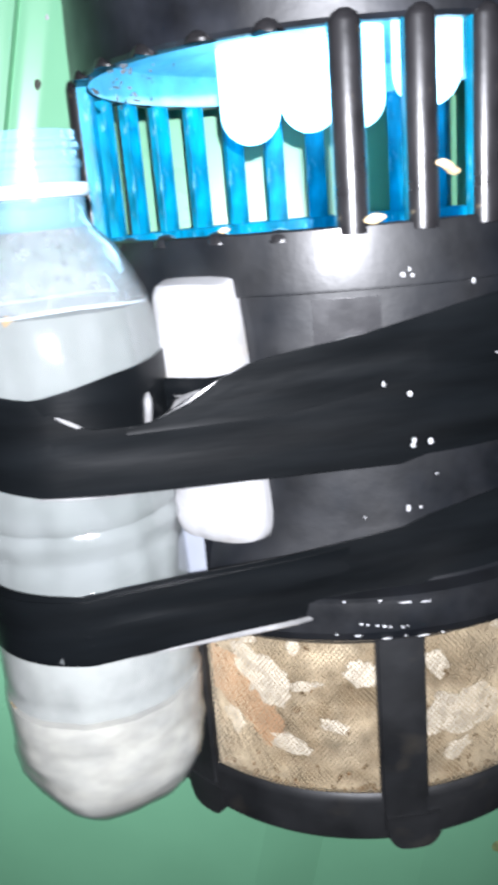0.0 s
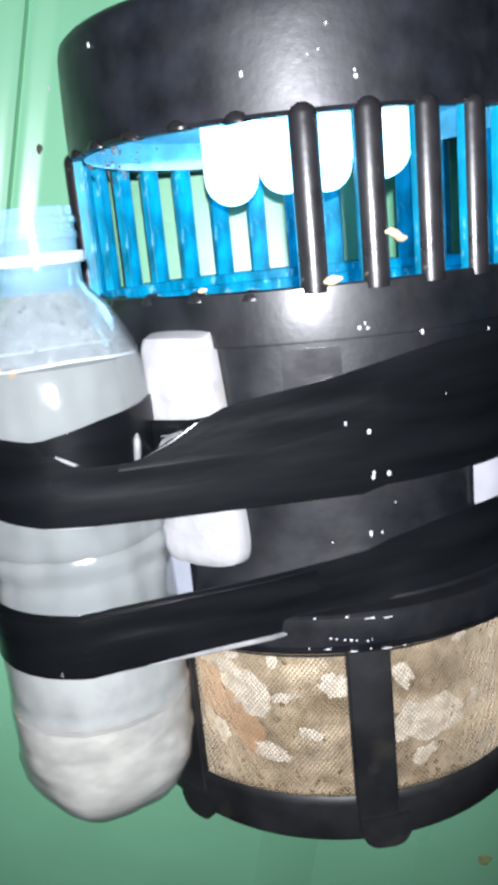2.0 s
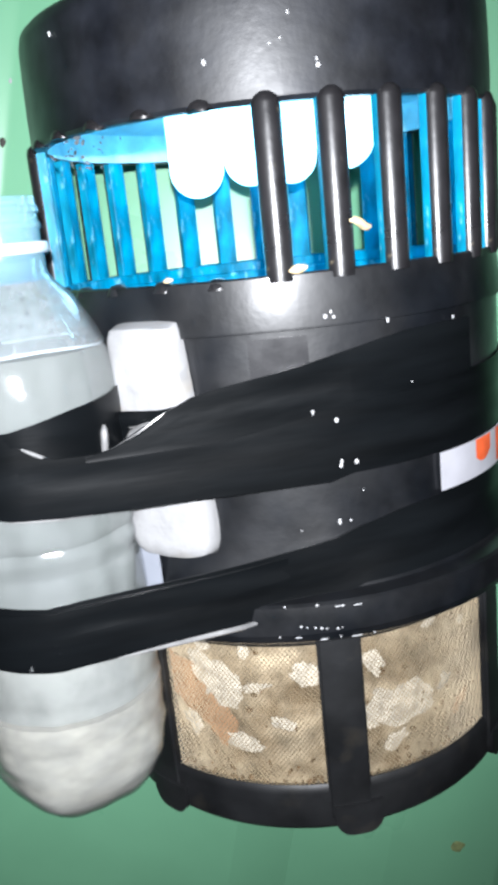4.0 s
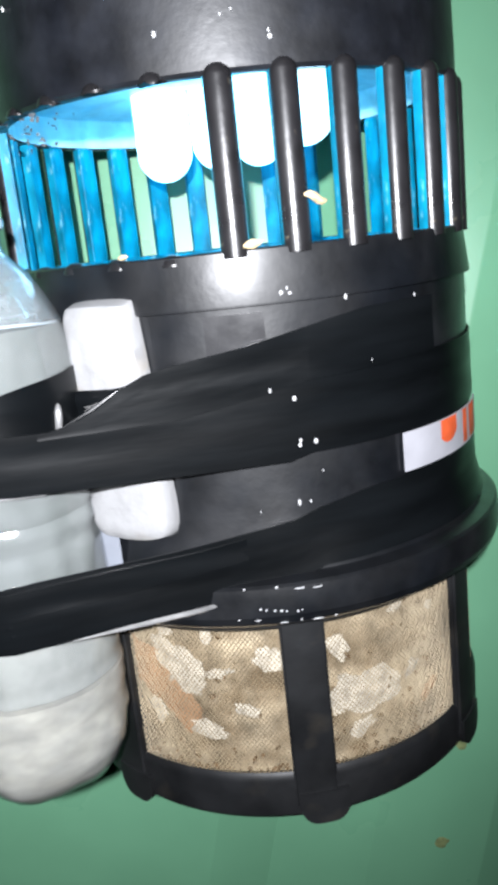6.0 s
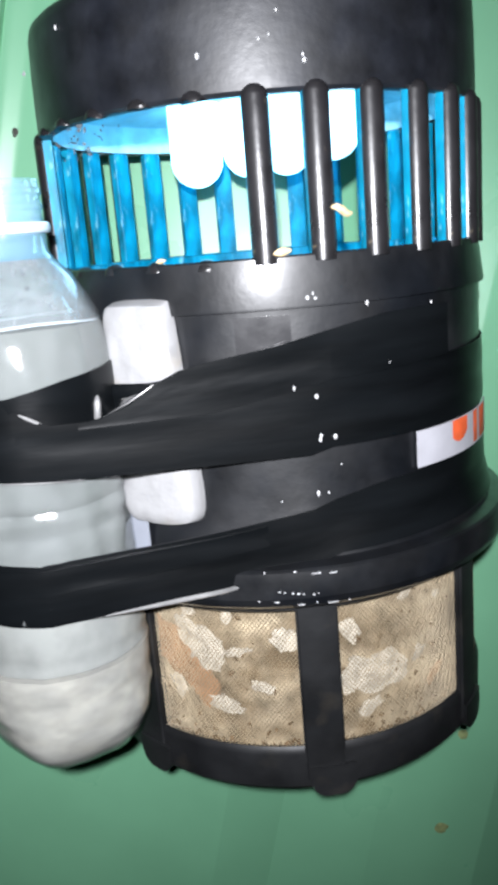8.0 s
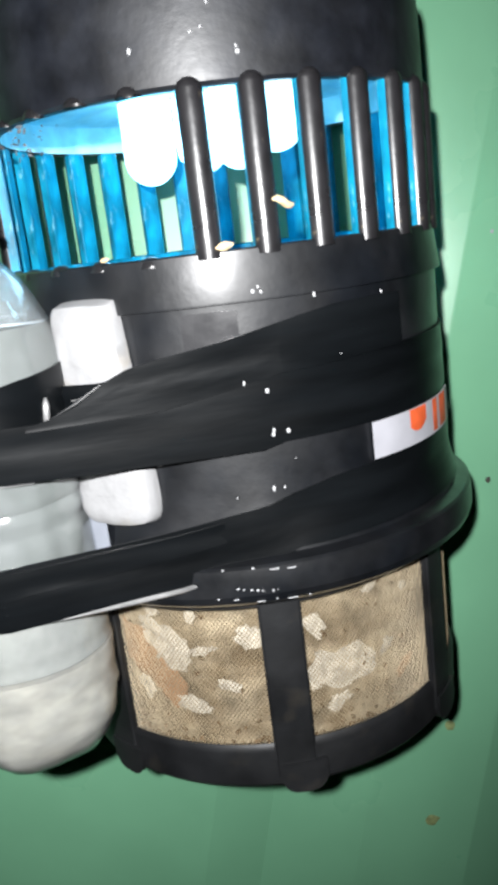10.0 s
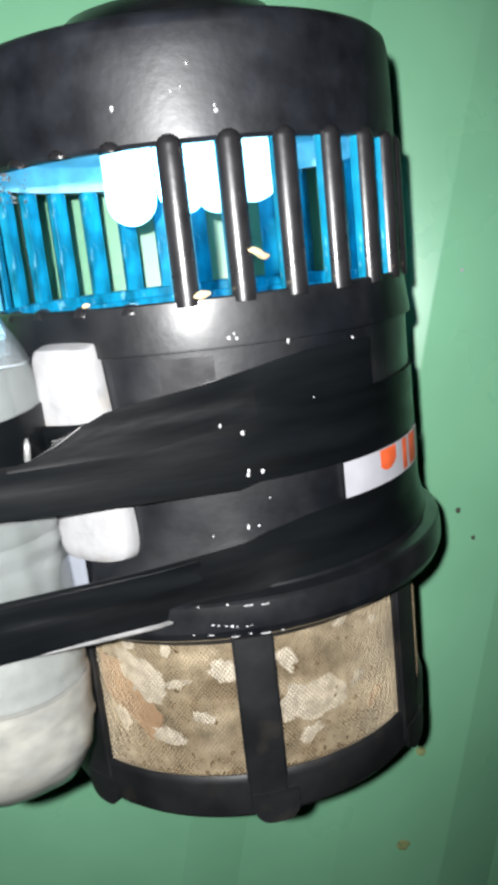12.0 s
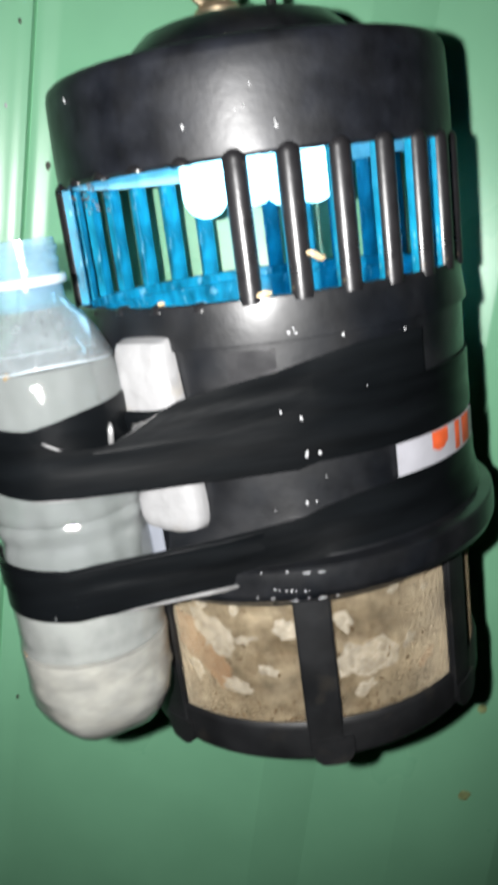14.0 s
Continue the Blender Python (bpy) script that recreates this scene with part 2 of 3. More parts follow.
for a, b in zip(us, us[1:]):
    w = (b - 0.045) % 0.162
    fold = -0.0095 * (w / 0.036 if w < 0.036 else max(0.0, 1 - (w - 0.036) / 0.058))
    total += panel_slope((a + b) / 2) * (a - b)
    depth[b] = total + (fold if b > 0.0 else 0.0) - (0.004 if abs(b - SEAM) < 0.0012 else 0.0)
depth[us[0]] = 0.0


def panel_depth(u):
    return depth[u]


us.reverse()
bm = bmesh.new()
zs = [0.0, 0.6, 1.0, 1.4, 1.8, 2.6]
grid = [[bm.verts.new((u, WALL_Y - panel_depth(u) + LEAN * (z - 1.6), z)) for z in zs] for u in us]
back = [[bm.verts.new((u, WALL_Y + 0.077, z)) for z in (zs[0], zs[-1])] for u in (us[0], us[-1])]
for p, q in zip(grid, grid[1:]):
    for j in range(len(zs) - 1):
        bm.faces.new((p[j], q[j], q[j + 1], p[j + 1]))
bm.faces.new((back[0][0], back[0][1], back[1][1], back[1][0]))
bm.faces.new([back[0][0], *grid[0], back[0][1]])
bm.faces.new([back[1][0], *grid[-1], back[1][1]])
wall = part("wall_north", bm, PAINT, angle=20)
tagged(wall, "glossy green painted sheet metal wall with shallow vertical folds", "wall", kind="structure")
for name, ext in (("wall_west", (-1.26, -1.2, -2.4, 0.192)), ("wall_east", (1.2, 1.26, -2.4, 0.192)), ("wall_south", (-1.26, 1.26, -2.46, -2.4))):
    tagged(part(name, box(*ext, 0.0, 2.6), ROOM, smooth=False), "plain dull plaster wall closing the dark room", "wall", kind="structure")
tagged(part("floor", box(-1.26, 1.26, -2.46, 0.192, -0.05, 0.0), ROOM, smooth=False), "plain dull floor of the dark room", "floor", kind="structure")
tagged(part("ceiling", box(-1.26, 1.26, -2.46, 0.192, 2.6, 2.65), ROOM, smooth=False), "plain dull ceiling of the dark room", "ceiling", kind="structure")


# ---- the trap ----
STEP = 360 / 28
trap = root("mosquito_trap", "black plastic hanging insect lamp with blue-lit slotted cage", "insect lamp")

cap = part("cap", lathe([(0.0805, 0.0), (0.0843, 0.0), (0.0853, 0.0012), (0.0853, 0.012), (0.0850, 0.0255), (0.0846, 0.0340), (0.0838, 0.0372), (0.0818, 0.0390), (0.0785, 0.0398), (0.070, 0.0402),
                         (0.055, 0.0404), (0.0, 0.0404)]), CAP, trap, "black plastic cap dulled by dust, torch haze painted in")
dome = part("dome", lathe([(0.0528, 0.0402), (0.0520, 0.0440), (0.0490, 0.0480), (0.0410, 0.0552), (0.0360, 0.0570), (0.0, 0.0585)]), BLACK, cap)
part("inner_roof", lathe([(0.0800, 0.0005), (0.0800, 0.012), (0.060, 0.016), (0.0, 0.016)]), ROOF_GLOW, trap, "inner roof over the tubes, their glow painted pale cyan")


def bar_mesh(z0, z1, ragged=False):
    """One rounded bar of the cage: round outside, flat inside, with a domed top."""
    bm = bmesh.new()
    rings = []
    levels = [(z0, 1.0), (z1 - 0.0035, 1.0), (z1 - 0.0016, 0.86), (z1 - 0.0004, 0.5), (z1, 0.12)]
    for n_level, (z, s) in enumerate(levels):
        ring = []
        for k in range(9):
            t = math.pi * k / 8
            ring.append((0.0043 * math.cos(t) * s, -0.0838 - 0.0037 * math.sin(t) * s))
        ring += [(-0.0040 * s, -0.0827), (0.0040 * s, -0.0827)]
        drop = [random.uniform(-0.0007, 0.0006) if ragged and n_level == 0 else 0.0 for _ in ring]
        rings.append([bm.verts.new((x, y, z + d)) for (x, y), d in zip(ring, drop)])
    for p, q in zip(rings, rings[1:]):
        for k in range(len(p)):
            bm.faces.new((p[k], p[(k + 1) % len(p)], q[(k + 1) % len(p)], q[k]))
    bm.faces.new(rings[0])
    bm.faces.new(rings[-1])
    return bm


BROKEN = (-1, -2, -3, -4, -5)
bar = part("bar", bar_mesh(-0.0505, 0.0033), BLACK_ROD, trap)
strip = part("bar_inner_face", arc_block(-2.95, 2.95, 0.0808, 0.0846, -0.0505, 0.0005, 0.0004, 3), LAMP_BLUE, bar, "inner face of a bar, tube light painted blue")
for k in range(-13, 15):
    if k in BROKEN:
        stub = part("bar_stub", bar_mesh(0.0002 - 0.0006 * random.random(), 0.0033, True), BLACK_ROD, trap, "ragged stub of a snapped-off bar")
        stub.matrix_local = pose(0, 0, 0, 0, 0, k * STEP) @ Matrix.Translation((0, 0.0005, 0))
        nub = part("bar_stub", bar_mesh(-0.0505, -0.0477 + 0.0006 * random.random(), True), BLACK_ROD, trap, "ragged foot of a snapped-off bar")
        nub.matrix_local = pose(0, 0, 0, 0, 0, k * STEP + random.uniform(-0.5, 0.5)) @ Matrix.Translation((0, 0.0008, 0))
    elif k:
        o = new("bar", bar.data)
        o.parent = trap
        o.matrix_local = pose(0, 0, 0, 0, 0, k * STEP)
        inner_face = new("bar_inner_face", strip.data)
        inner_face.parent = o
        inner_face["label"] = "inner face of a bar, tube light painted blue"

body = part("housing", lathe([(0.0800, -0.0490), (0.0852, -0.0482), (0.0858, -0.0488), (0.0876, -0.0640), (0.0875, -0.0648), (0.0857, -0.0651), (0.0856, -0.0690), (0.0857, -0.120),
                              (0.0861, -0.136), (0.0884, -0.1490), (0.0886, -0.1500), (0.0938, -0.1510), (0.0948, -0.1518), (0.0953, -0.1560), (0.0952, -0.1612), (0.0940, -0.1642), (0.0900, -0.1668), (0.0800, -0.1680)]),
            BLACK, trap, "black plastic housing with a flared lower rim", angle=18)
part("film_scrap", arc_block(-8.0, 4.2, 0.0857, 0.0861, -0.0850, -0.0668, 0.0, 8), FILM, body, "dull scrap of clear film stuck below the collar")
part("inner_rim", lathe([(0.0812, -0.0484), (0.0802, -0.0490), (0.0800, -0.0530), (0.0786, -0.0536), (0.0780, -0.0560), (0.0770, -0.0640), (0.030, -0.0740), (0.0, -0.0740)]), LAMP_BLUE, trap, "inner funnel, tube light painted blue")

# the glowing round-ended tubes
for x, y, r, low in ((-0.0265, 0.027, 0.0112, -0.0192), (-0.0035, 0.031, 0.0112, -0.0162), (0.0125, 0.012, 0.0100, -0.0178), (0.0262, -0.050, 0.0098, -0.0182)):
    prof = [(0.0, low)] + [(r * math.sin(math.pi * i / 16), low + r * (1 - math.cos(math.pi * i / 16))) for i in range(1, 9)] + [(r, 0.0150), (0.0, 0.0155)]
    part("light_tube", lathe(prof, 20, centre=(x, y)), BULB, trap, "glowing blue-white round-ended lamp tube")

# catch basket
basket = part("catch_basket", lathe([(0.0785, -0.2285), (0.0824, -0.2266), (0.0831, -0.2274), (0.0837, -0.2296), (0.0834, -0.2432), (0.0818, -0.2452), (0.060, -0.2460), (0.0, -0.2460),
                                   (0.0, -0.2430), (0.0785, -0.2430), (0.0785, -0.2285)]), DULL, trap, "black catch basket with a closed bottom ring")
part("basket_top_ring", lathe([(0.0790, -0.1660), (0.0842, -0.1660), (0.0842, -0.1705), (0.0832, -0.1715), (0.0790, -0.1715), (0.0790, -0.1660)]), DULL, basket)
for k in range(7):
    a = 5.9 + k * 360 / 7
    part("basket_rib", arc_block(a - 5.27, a + 5.27, 0.0788, 0.0846, -0.2410, -0.1690, 0.0010, 5), DULL, basket)
    a += 1.7
    bm = arc_block(a - 6.0, a + 6.0, 0.0790, 0.0855, -0.2468, -0.2345, 0.0, 12)
    for v in bm.verts:
        off = (math.degrees(math.atan2(v.co.x, -v.co.y)) - a + 180) % 360 - 180
        if v.co.z < -0.24:
            v.co.z += 0.0052 * abs(off / 6.0) ** 4
    part("basket_foot", bm, DULL, basket)

# woven screen of the basket, two families of slanting wires
def screen():
    vs, fs = [], []
    r, w = 0.0817, 0.00016
    n, z0, z1 = 310, -0.2280, -0.1710
    for sgn in (1, -1):
        for i in range(n):
            base = len(vs)
            for j in range(15):
                z = z0 + (z1 - z0) * j / 14
                a = 360 * i / n + sgn * math.degrees((z - z0) / r) * 0.8
                da = math.degrees(w / r)
                o = 0.00015 * (1 if (j + i) % 2 else -1) * sgn
                for d, dr in ((-da, 0.0), (0.0, 0.00022), (da, 0.0)):
                    vs.append(at(a + d, r + dr + o, z))
            for j in range(14):
                for e in range(2):
                    p = base + j * 3 + e
                    fs.append((p, p + 1, p + 4, p + 3))
    me = bpy.data.meshes.new("screen")
    me.from_pydata(vs, [], fs)
    me.materials.append(WIRE)
    ob = new("screen", me)
    ob.parent = basket
    return tagged(ob, "fine woven tan wire screen", kind="stuff")


screen()

# eye and hanging chain, power cord
def ring(centre, radius, thick, turn=0.0, squash=1.0):
    pts = [centre + Matrix.Rotation(turn, 3, "Z") @ Vector((radius * math.cos(t), 0, radius * squash * math.sin(t))) for t in [2 * math.pi * i / 28 for i in range(29)]]
    return tube(pts, thick, 10, caps=False)


part("hanging_eye", ring(Vector((-0.0090, 0.0, 0.0785)), 0.0103, 0.0018, 0.2, 1.1), STEEL, cap, "brassy steel eye ring")
part("eye_plate", lathe([(0.0, 0.0560), (0.0105, 0.0565), (0.0105, 0.0640), (0.0080, 0.0668), (0.0040, 0.0676), (0.0, 0.0680)], 24, centre=(-0.0070, 0.0)), STEEL, cap)

# ---- bottle ----
BX, BY = -0.0850, -0.075
bottle = root("plastic_bottle", "small clear plastic bottle of cloudy water taped to the trap", "bottle")


def dent(a, z):
    k = 0.0009 * noise.noise(Vector((a / 36, z * 60, 3))) if z < -0.05 else 0.0
    crush = min(1.0, max(0.0, (-0.150 - z) / 0.02))
    k -= crush * (0.0007 * abs(noise.noise(Vector((a / 26, z * 75 + a / 60, 8)))) + 0.0003 * abs(noise.noise(Vector((a / 9 + z * 200, z * 190, 5)))))
    if -0.160 < z < -0.046:
        k += 0.0012 * noise.noise(Vector((a / 12, z * 34, 11))) * min(1.0, (-0.046 - z) / 0.012)
    return k + (0.0010 * math.cos(radians(5 * a + 30)) if z < -0.200 else 0.0)


OUT = [(0.0122, -0.0178), (0.0130, -0.0180), (0.0130, -0.0205), (0.0137, -0.0212), (0.0137, -0.0225), (0.0130, -0.0232), (0.0130, -0.0250), (0.0136, -0.0258), (0.0136, -0.0270),
       (0.0130, -0.0278), (0.0130, -0.0312), (0.0134, -0.0316), (0.0134, -0.0405), (0.0150, -0.0430), (0.0200, -0.0482), (0.0240, -0.0545), (0.0270, -0.0610), (0.0290, -0.0675),
       (0.0300, -0.0745), (0.0303, -0.0815), (0.0297, -0.0850), (0.0296, -0.1080), (0.0303, -0.1120), (0.0303, -0.1200), (0.0294, -0.1224), (0.0303, -0.1246), (0.0304, -0.1268), (0.0290, -0.1298), (0.0293, -0.1318), (0.0300, -0.1340), (0.0303, -0.1380), (0.0303, -0.1570), (0.0307, -0.1620), (0.0310, -0.1690),
       (0.0310, -0.1736), (0.0306, -0.1752), (0.0310, -0.1774), (0.0315, -0.1810), (0.0315, -0.1845), (0.0312, -0.1890), (0.0308, -0.1905), (0.0311, -0.1926), (0.0312, -0.1985), (0.0307, -0.2030), (0.0301, -0.2075), (0.0268, -0.2137), (0.0214, -0.2194), (0.0165, -0.2215), (0.0, -0.2190)]
fine = []
for (r, z), (r2, z2) in zip(OUT, OUT[1:]):
    n = max(1, int(abs(z2 - z) / 0.0016)) if z < -0.05 else 1
    fine += [(r + (r2 - r) * i / n, z + (z2 - z) * i / n) for i in range(n)]
OUT = fine + OUT[-1:]


def along_outline(z):
    """The shell's outer radius at a height."""
    for (r0, z0), (r1, z1) in zip(OUT, OUT[1:]):
        if z1 <= z <= z0:
            return r0 + (r1 - r0) * (z - z0) / (z1 - z0 or 1)
    return OUT[-1][0]


neck = part("neck", lathe([q for q in OUT if q[1] > -0.0440], 72, centre=(BX, BY)), PET_RING, bottle, "clear threaded neck without a cap, lamp blue painted in")
part("shell", lathe([q for q in OUT if q[1] < -0.0420], 72, centre=(BX, BY), wob=dent), PET, bottle, "clear crinkled plastic shell")
part("neck_ring", lathe([(0.0134, -0.0312), (0.0150, -0.0315), (0.0153, -0.0325), (0.0153, -0.0340), (0.0148, -0.0347), (0.0134, -0.0350)], 48, centre=(BX, BY)), RIM, neck, "thick clear neck ring, torch light painted white")
part("mist", lathe([(r - 0.0005, z) for r, z in OUT if -0.0640 < z < -0.0420], 60, centre=(BX, BY), wob=dent), MIST, bottle, "misty droplets inside the shoulder")
inner = [(0.0, -0.0632)] + [(r - 0.0007, z) for r, z in OUT if -0.1580 < z < -0.0640] + [(0.0, -0.1580)]
part("water", lathe(inner, 60, centre=(BX, BY), wob=dent), MILKY, bottle, "cloudy grey water")
inner = [(0.0, -0.1582)] + [(r - 0.0007, z) for r, z in OUT if -0.1795 < z < -0.1581] + [(0.0, -0.1795)]
part("lower_water", lathe(inner, 60, centre=(BX, BY), wob=dent), WHEY, bottle, "whitish water above the settled layer")
inner = [(0.0, -0.1797)] + [(r - 0.0007, z) for r, z in OUT if z < -0.1796]
part("sediment", lathe(inner, 60, centre=(BX, BY), wob=dent), SEDIMENT, bottle, "whitish settled layer")

def foam_block():
    """A soft pad bent round the housing, thickest in the middle, with rounded corners."""
    bm = bmesh.new()
    nu, nv = 26, 44
    front, back = [], []
    for i in range(nu + 1):
        u = -1 + 2 * i / nu
        fr, bk = [], []
        for j in range(nv + 1):
            v = -1 + 2 * j / nv
            w = 1 - 0.16 * max(0.0, -v) ** 9 - 0.06 * max(0.0, v) ** 12
            z = -0.0981 + 0.0394 * v * (1 - 0.06 * abs(u) ** 3 * (1 if v < 0 else 0.35))
            t = (1 - v) / 2
            a0, a1 = -38.8 - 0.8 * t, -21.7 + 4.2 * t
            a = (a0 + a1) / 2 + (a1 - a0) / 2 * u * w
            puff = max(0.0, (1 - abs(u) ** 6) * (1 - abs(v) ** 14)) ** 0.4
            lump = 0.0007 * noise.noise(Vector((u * 2.2, v * 5, 1))) + 0.00025 * noise.noise(Vector((u * 9, v * 20, 4)))
            fr.append(bm.verts.new(at(a, 0.0866 + 0.0076 * puff + lump * puff, z)))
            bk.append(bm.verts.new(at(a, 0.0862, z)))
        front.append(fr)
        back.append(bk)
    for i in range(nu):
        for j in range(nv):
            bm.faces.new((front[i][j], front[i + 1][j], front[i + 1][j + 1], front[i][j + 1]))
            bm.faces.new((back[i][j + 1], back[i + 1][j + 1], back[i + 1][j], back[i][j]))
    for i in range(nu):
        for j in (0, nv):
            bm.faces.new((front[i][j], back[i][j], back[i + 1][j], front[i + 1][j]))
    for j in range(nv):
        for i in (0, nu):
            bm.faces.new((front[i][j], front[i][j + 1], back[i][j + 1], back[i][j]))
    return bm


# the curved edge of the water and the drops clinging above it
edge = [Vector((BX, BY, 0)) + at(a, 0.0272 + dent(a, -0.0632), -0.0632 + 0.0006 * math.sin(radians(3 * a))) for a in range(0, 365, 5)]
part("water_edge", tube(edge, 0.0005, 6, caps=False), RIM, bottle, "curved edge of the water, highlight painted white")
bm = bmesh.new()
for i in range(110):
    a, z = random.uniform(-80, 80), random.uniform(-0.0615, -0.0440)
    rr = along_outline(z) - 0.0004 + dent(a, z)
    k = random.uniform(0.0002, 0.0007) * (0.6 + 0.4 * random.random())
    bmesh.ops.create_icosphere(bm, subdivisions=1, radius=1.0, matrix=Matrix.Translation(Vector((BX, BY, 0)) + at(a, rr, z)) @ Matrix.Diagonal((k, k, k * random.uniform(0.8, 1.5), 1)))
tagged(part("condensation", bm, BEAD, bottle, "fine drops clinging inside the shoulder"), kind="stuff")

for x, y, z, r in ((-0.0892, -0.1012, -0.0642, 0.0016), (-0.0935, -0.0998, -0.0630, 0.0010), (-0.1092, -0.0915, -0.1800, 0.0013), (-0.1100, -0.0895, -0.1840, 0.0010)):
    bm = bmesh.new()
    bmesh.ops.create_icosphere(bm, subdivisions=2, radius=1.0)
    for v in bm.verts:
        v.co = Vector((x, y, z)) + v.co * r * (1 + 0.5 * noise.noise(v.co * 1.7 + Vector((z * 900, 0, 0))))
    part("amber_fleck", bm, AMBER, bottle, "amber fleck caught in the bottle")

# ---- foam pad between bottle and housing ----
pad = part("foam_pad", foam_block(), FOAM)
pad.matrix_world = HANG
tagged(pad, "white foam pad wedged between housing and bottle", "foam pad")


# ---- tape ----
def hull_path(extra=0.0, end=175.0):
    """The way of a taut tape: round the bottle's outer side, straight to the housing, and on round it. Points with a share along it."""
    r1, r2 = 0.0303 + extra, 0.0860 + extra
    dist, phase = math.hypot(BX, BY), math.degrees(math.atan2(-BX, -BY))
    touch = math.degrees(math.acos((r2 - r1) / dist)) - phase
    pts = []
    for i in range(37):
        a = -200 + (200 + touch) * i / 36
        pts.append(("bottle", a, Vector((BX, BY, 0)) + at(a, r1, 0)))
    p, q = pts[-1][2], at(touch, r2, 0)
    for i in range(1, 12):
        pts.append(("span", i / 12, p.lerp(q, i / 12)))
    n = 48
    for i in range(n + 1):
        a = touch + (end - touch) * i / n
        pts.append(("housing", a, at(a, r2, 0)))
    return pts


def along(table, s):
    for (s0, v0), (s1, v1) in zip(table, table[1:]):
        if s <= s1:
            k = (s - s0) / (s1 - s0)
            k = max(0.0, min(1.0, k))
            return v0 + (v1 - v0) * k
    return table[-1][1]


def ribbon(name, path, top, low, thick=0.0005, rows=9, ripple=0.0003, seed=0.0, parent=None, label=""):
    """A tape along a path; top and low are tables of (place on the path, height). The place runs by angle on
    the bottle (-200 to touch), 20 to 30 on the span and 100 + angle on the housing."""
    bm = bmesh.new()
    grid = []
    for i, (kind, s, p) in enumerate(path):
        key = s if kind == "bottle" else 20 + 10 * s if kind == "span" else 100 + s
        zt, zl = along(top, key), along(low, key)
        nxt, prv = path[min(i + 1, len(path) - 1)][2], path[max(i - 1, 0)][2]
        t = (nxt - prv).normalized()
        out = Vector((t.y, -t.x, 0))
        col = []
        for j in range(rows):
            z = zl + (zt - zl) * j / (rows - 1)
            off = ripple * noise.noise(Vector((key * 0.11 + seed, z * 220, seed)))
            if kind == "housing" or kind == "span" and s > 0.6:
                k = 1.0 if kind == "housing" else (s - 0.6) / 0.4
                off += k * along([(0.136, 0.0), (0.149, 0.0026), (0.161, 0.0034)], -z)
            if kind == "span":
                off += ripple * 3 * noise.noise(Vector((seed + 5, z * 160, key * 0.12)))
            col.append(p + out * off + Vector((0, 0, z)))
        grid.append((col, out))
    f = [[bm.verts.new(c + out * thick) for c in col] for col, out in grid]
    b = [[bm.verts.new(c) for c in col] for col, out in grid]
    for i in range(len(f) - 1):
        for j in range(rows - 1):
            bm.faces.new((f[i][j], f[i + 1][j], f[i + 1][j + 1], f[i][j + 1]))
            bm.faces.new((b[i][j + 1], b[i + 1][j + 1], b[i + 1][j], b[i][j]))
        bm.faces.new((f[i][0], b[i][0], b[i + 1][0], f[i + 1][0]))
        bm.faces.new((f[i][-1], f[i + 1][-1], b[i + 1][-1], b[i][-1]))
    bm.faces.new([*f[0], *reversed(b[0])])
    bm.faces.new([*f[-1], *reversed(b[-1])])
    return part(name, bm, TAPE, parent, label, angle=50)


upper = root("upper_tape", "glossy black tape holding the bottle's upper half to the housing", "tape")
lower = root("lower_tape", "glossy black tape holding the bottle's lower half to the housing", "tape")
# the wide band that lies round the housing and the bottle
ribbon("band", hull_path(0.0002), [(-200, -0.078), (-90, -0.0795), (-40, -0.0815), (0, -0.0840), (14, -0.0915), (22, -0.0935), (26, -0.0930), (29.9, -0.0885), (112, -0.0875), (140, -0.0865), (275, -0.0860)],
       [(-200, -0.101), (-90, -0.1035), (-45, -0.1065), (0, -0.1105), (20, -0.1115), (30, -0.1140), (106, -0.1120), (127, -0.1115), (160, -0.1112), (275, -0.111)], parent=upper, seed=1.0)
# a second turn above it that ends on the housing's front
turn = [q for q in hull_path(0.0008, 45.0) if q[0] != "bottle"][1:]
ribbon("end_strip", turn, [(20, -0.0950), (22, -0.0938), (23.0, -0.0908), (24.0, -0.0848), (25, -0.0806), (26, -0.0789), (27, -0.0777), (28, -0.0765), (29.9, -0.0729), (112, -0.0727), (118, -0.0710), (126, -0.0692), (136, -0.0688), (145, -0.0690), (275, -0.0690)],
       [(20, -0.0955), (26, -0.0955), (29.9, -0.0900), (114, -0.0888), (136, -0.0872), (275, -0.087)], parent=upper, seed=2.0)
ribbon("bottle_wrap", [("bottle", -190 + 7.5 * i, Vector((BX, BY, 0)) + at(-190 + 7.5 * i, 0.0304, 0)) for i in range(49)], [(-200, -0.077), (-90, -0.0785), (-40, -0.0808), (0, -0.0842), (40, -0.0800), (100, -0.077), (200, -0.077)], [(-200, -0.102), (200, -0.100)], parent=upper, seed=3.0)
ribbon("band", hull_path(0.0006, 170.0), [(-200, -0.134), (-60, -0.136), (0, -0.1385), (14, -0.1395), (20, -0.1390), (26, -0.1360), (29.9, -0.1320), (112, -0.1300), (123, -0.1268), (140, -0.1255), (275, -0.1250)],
       [(-200, -0.158), (-60, -0.1580), (0, -0.1600), (14, -0.1605), (20, -0.1600), (26, -0.1570), (28.5, -0.1530), (29.9, -0.1505), (106, -0.1492), (113, -0.1484), (140, -0.1478), (275, -0.1475)], parent=lower, seed=4.0)


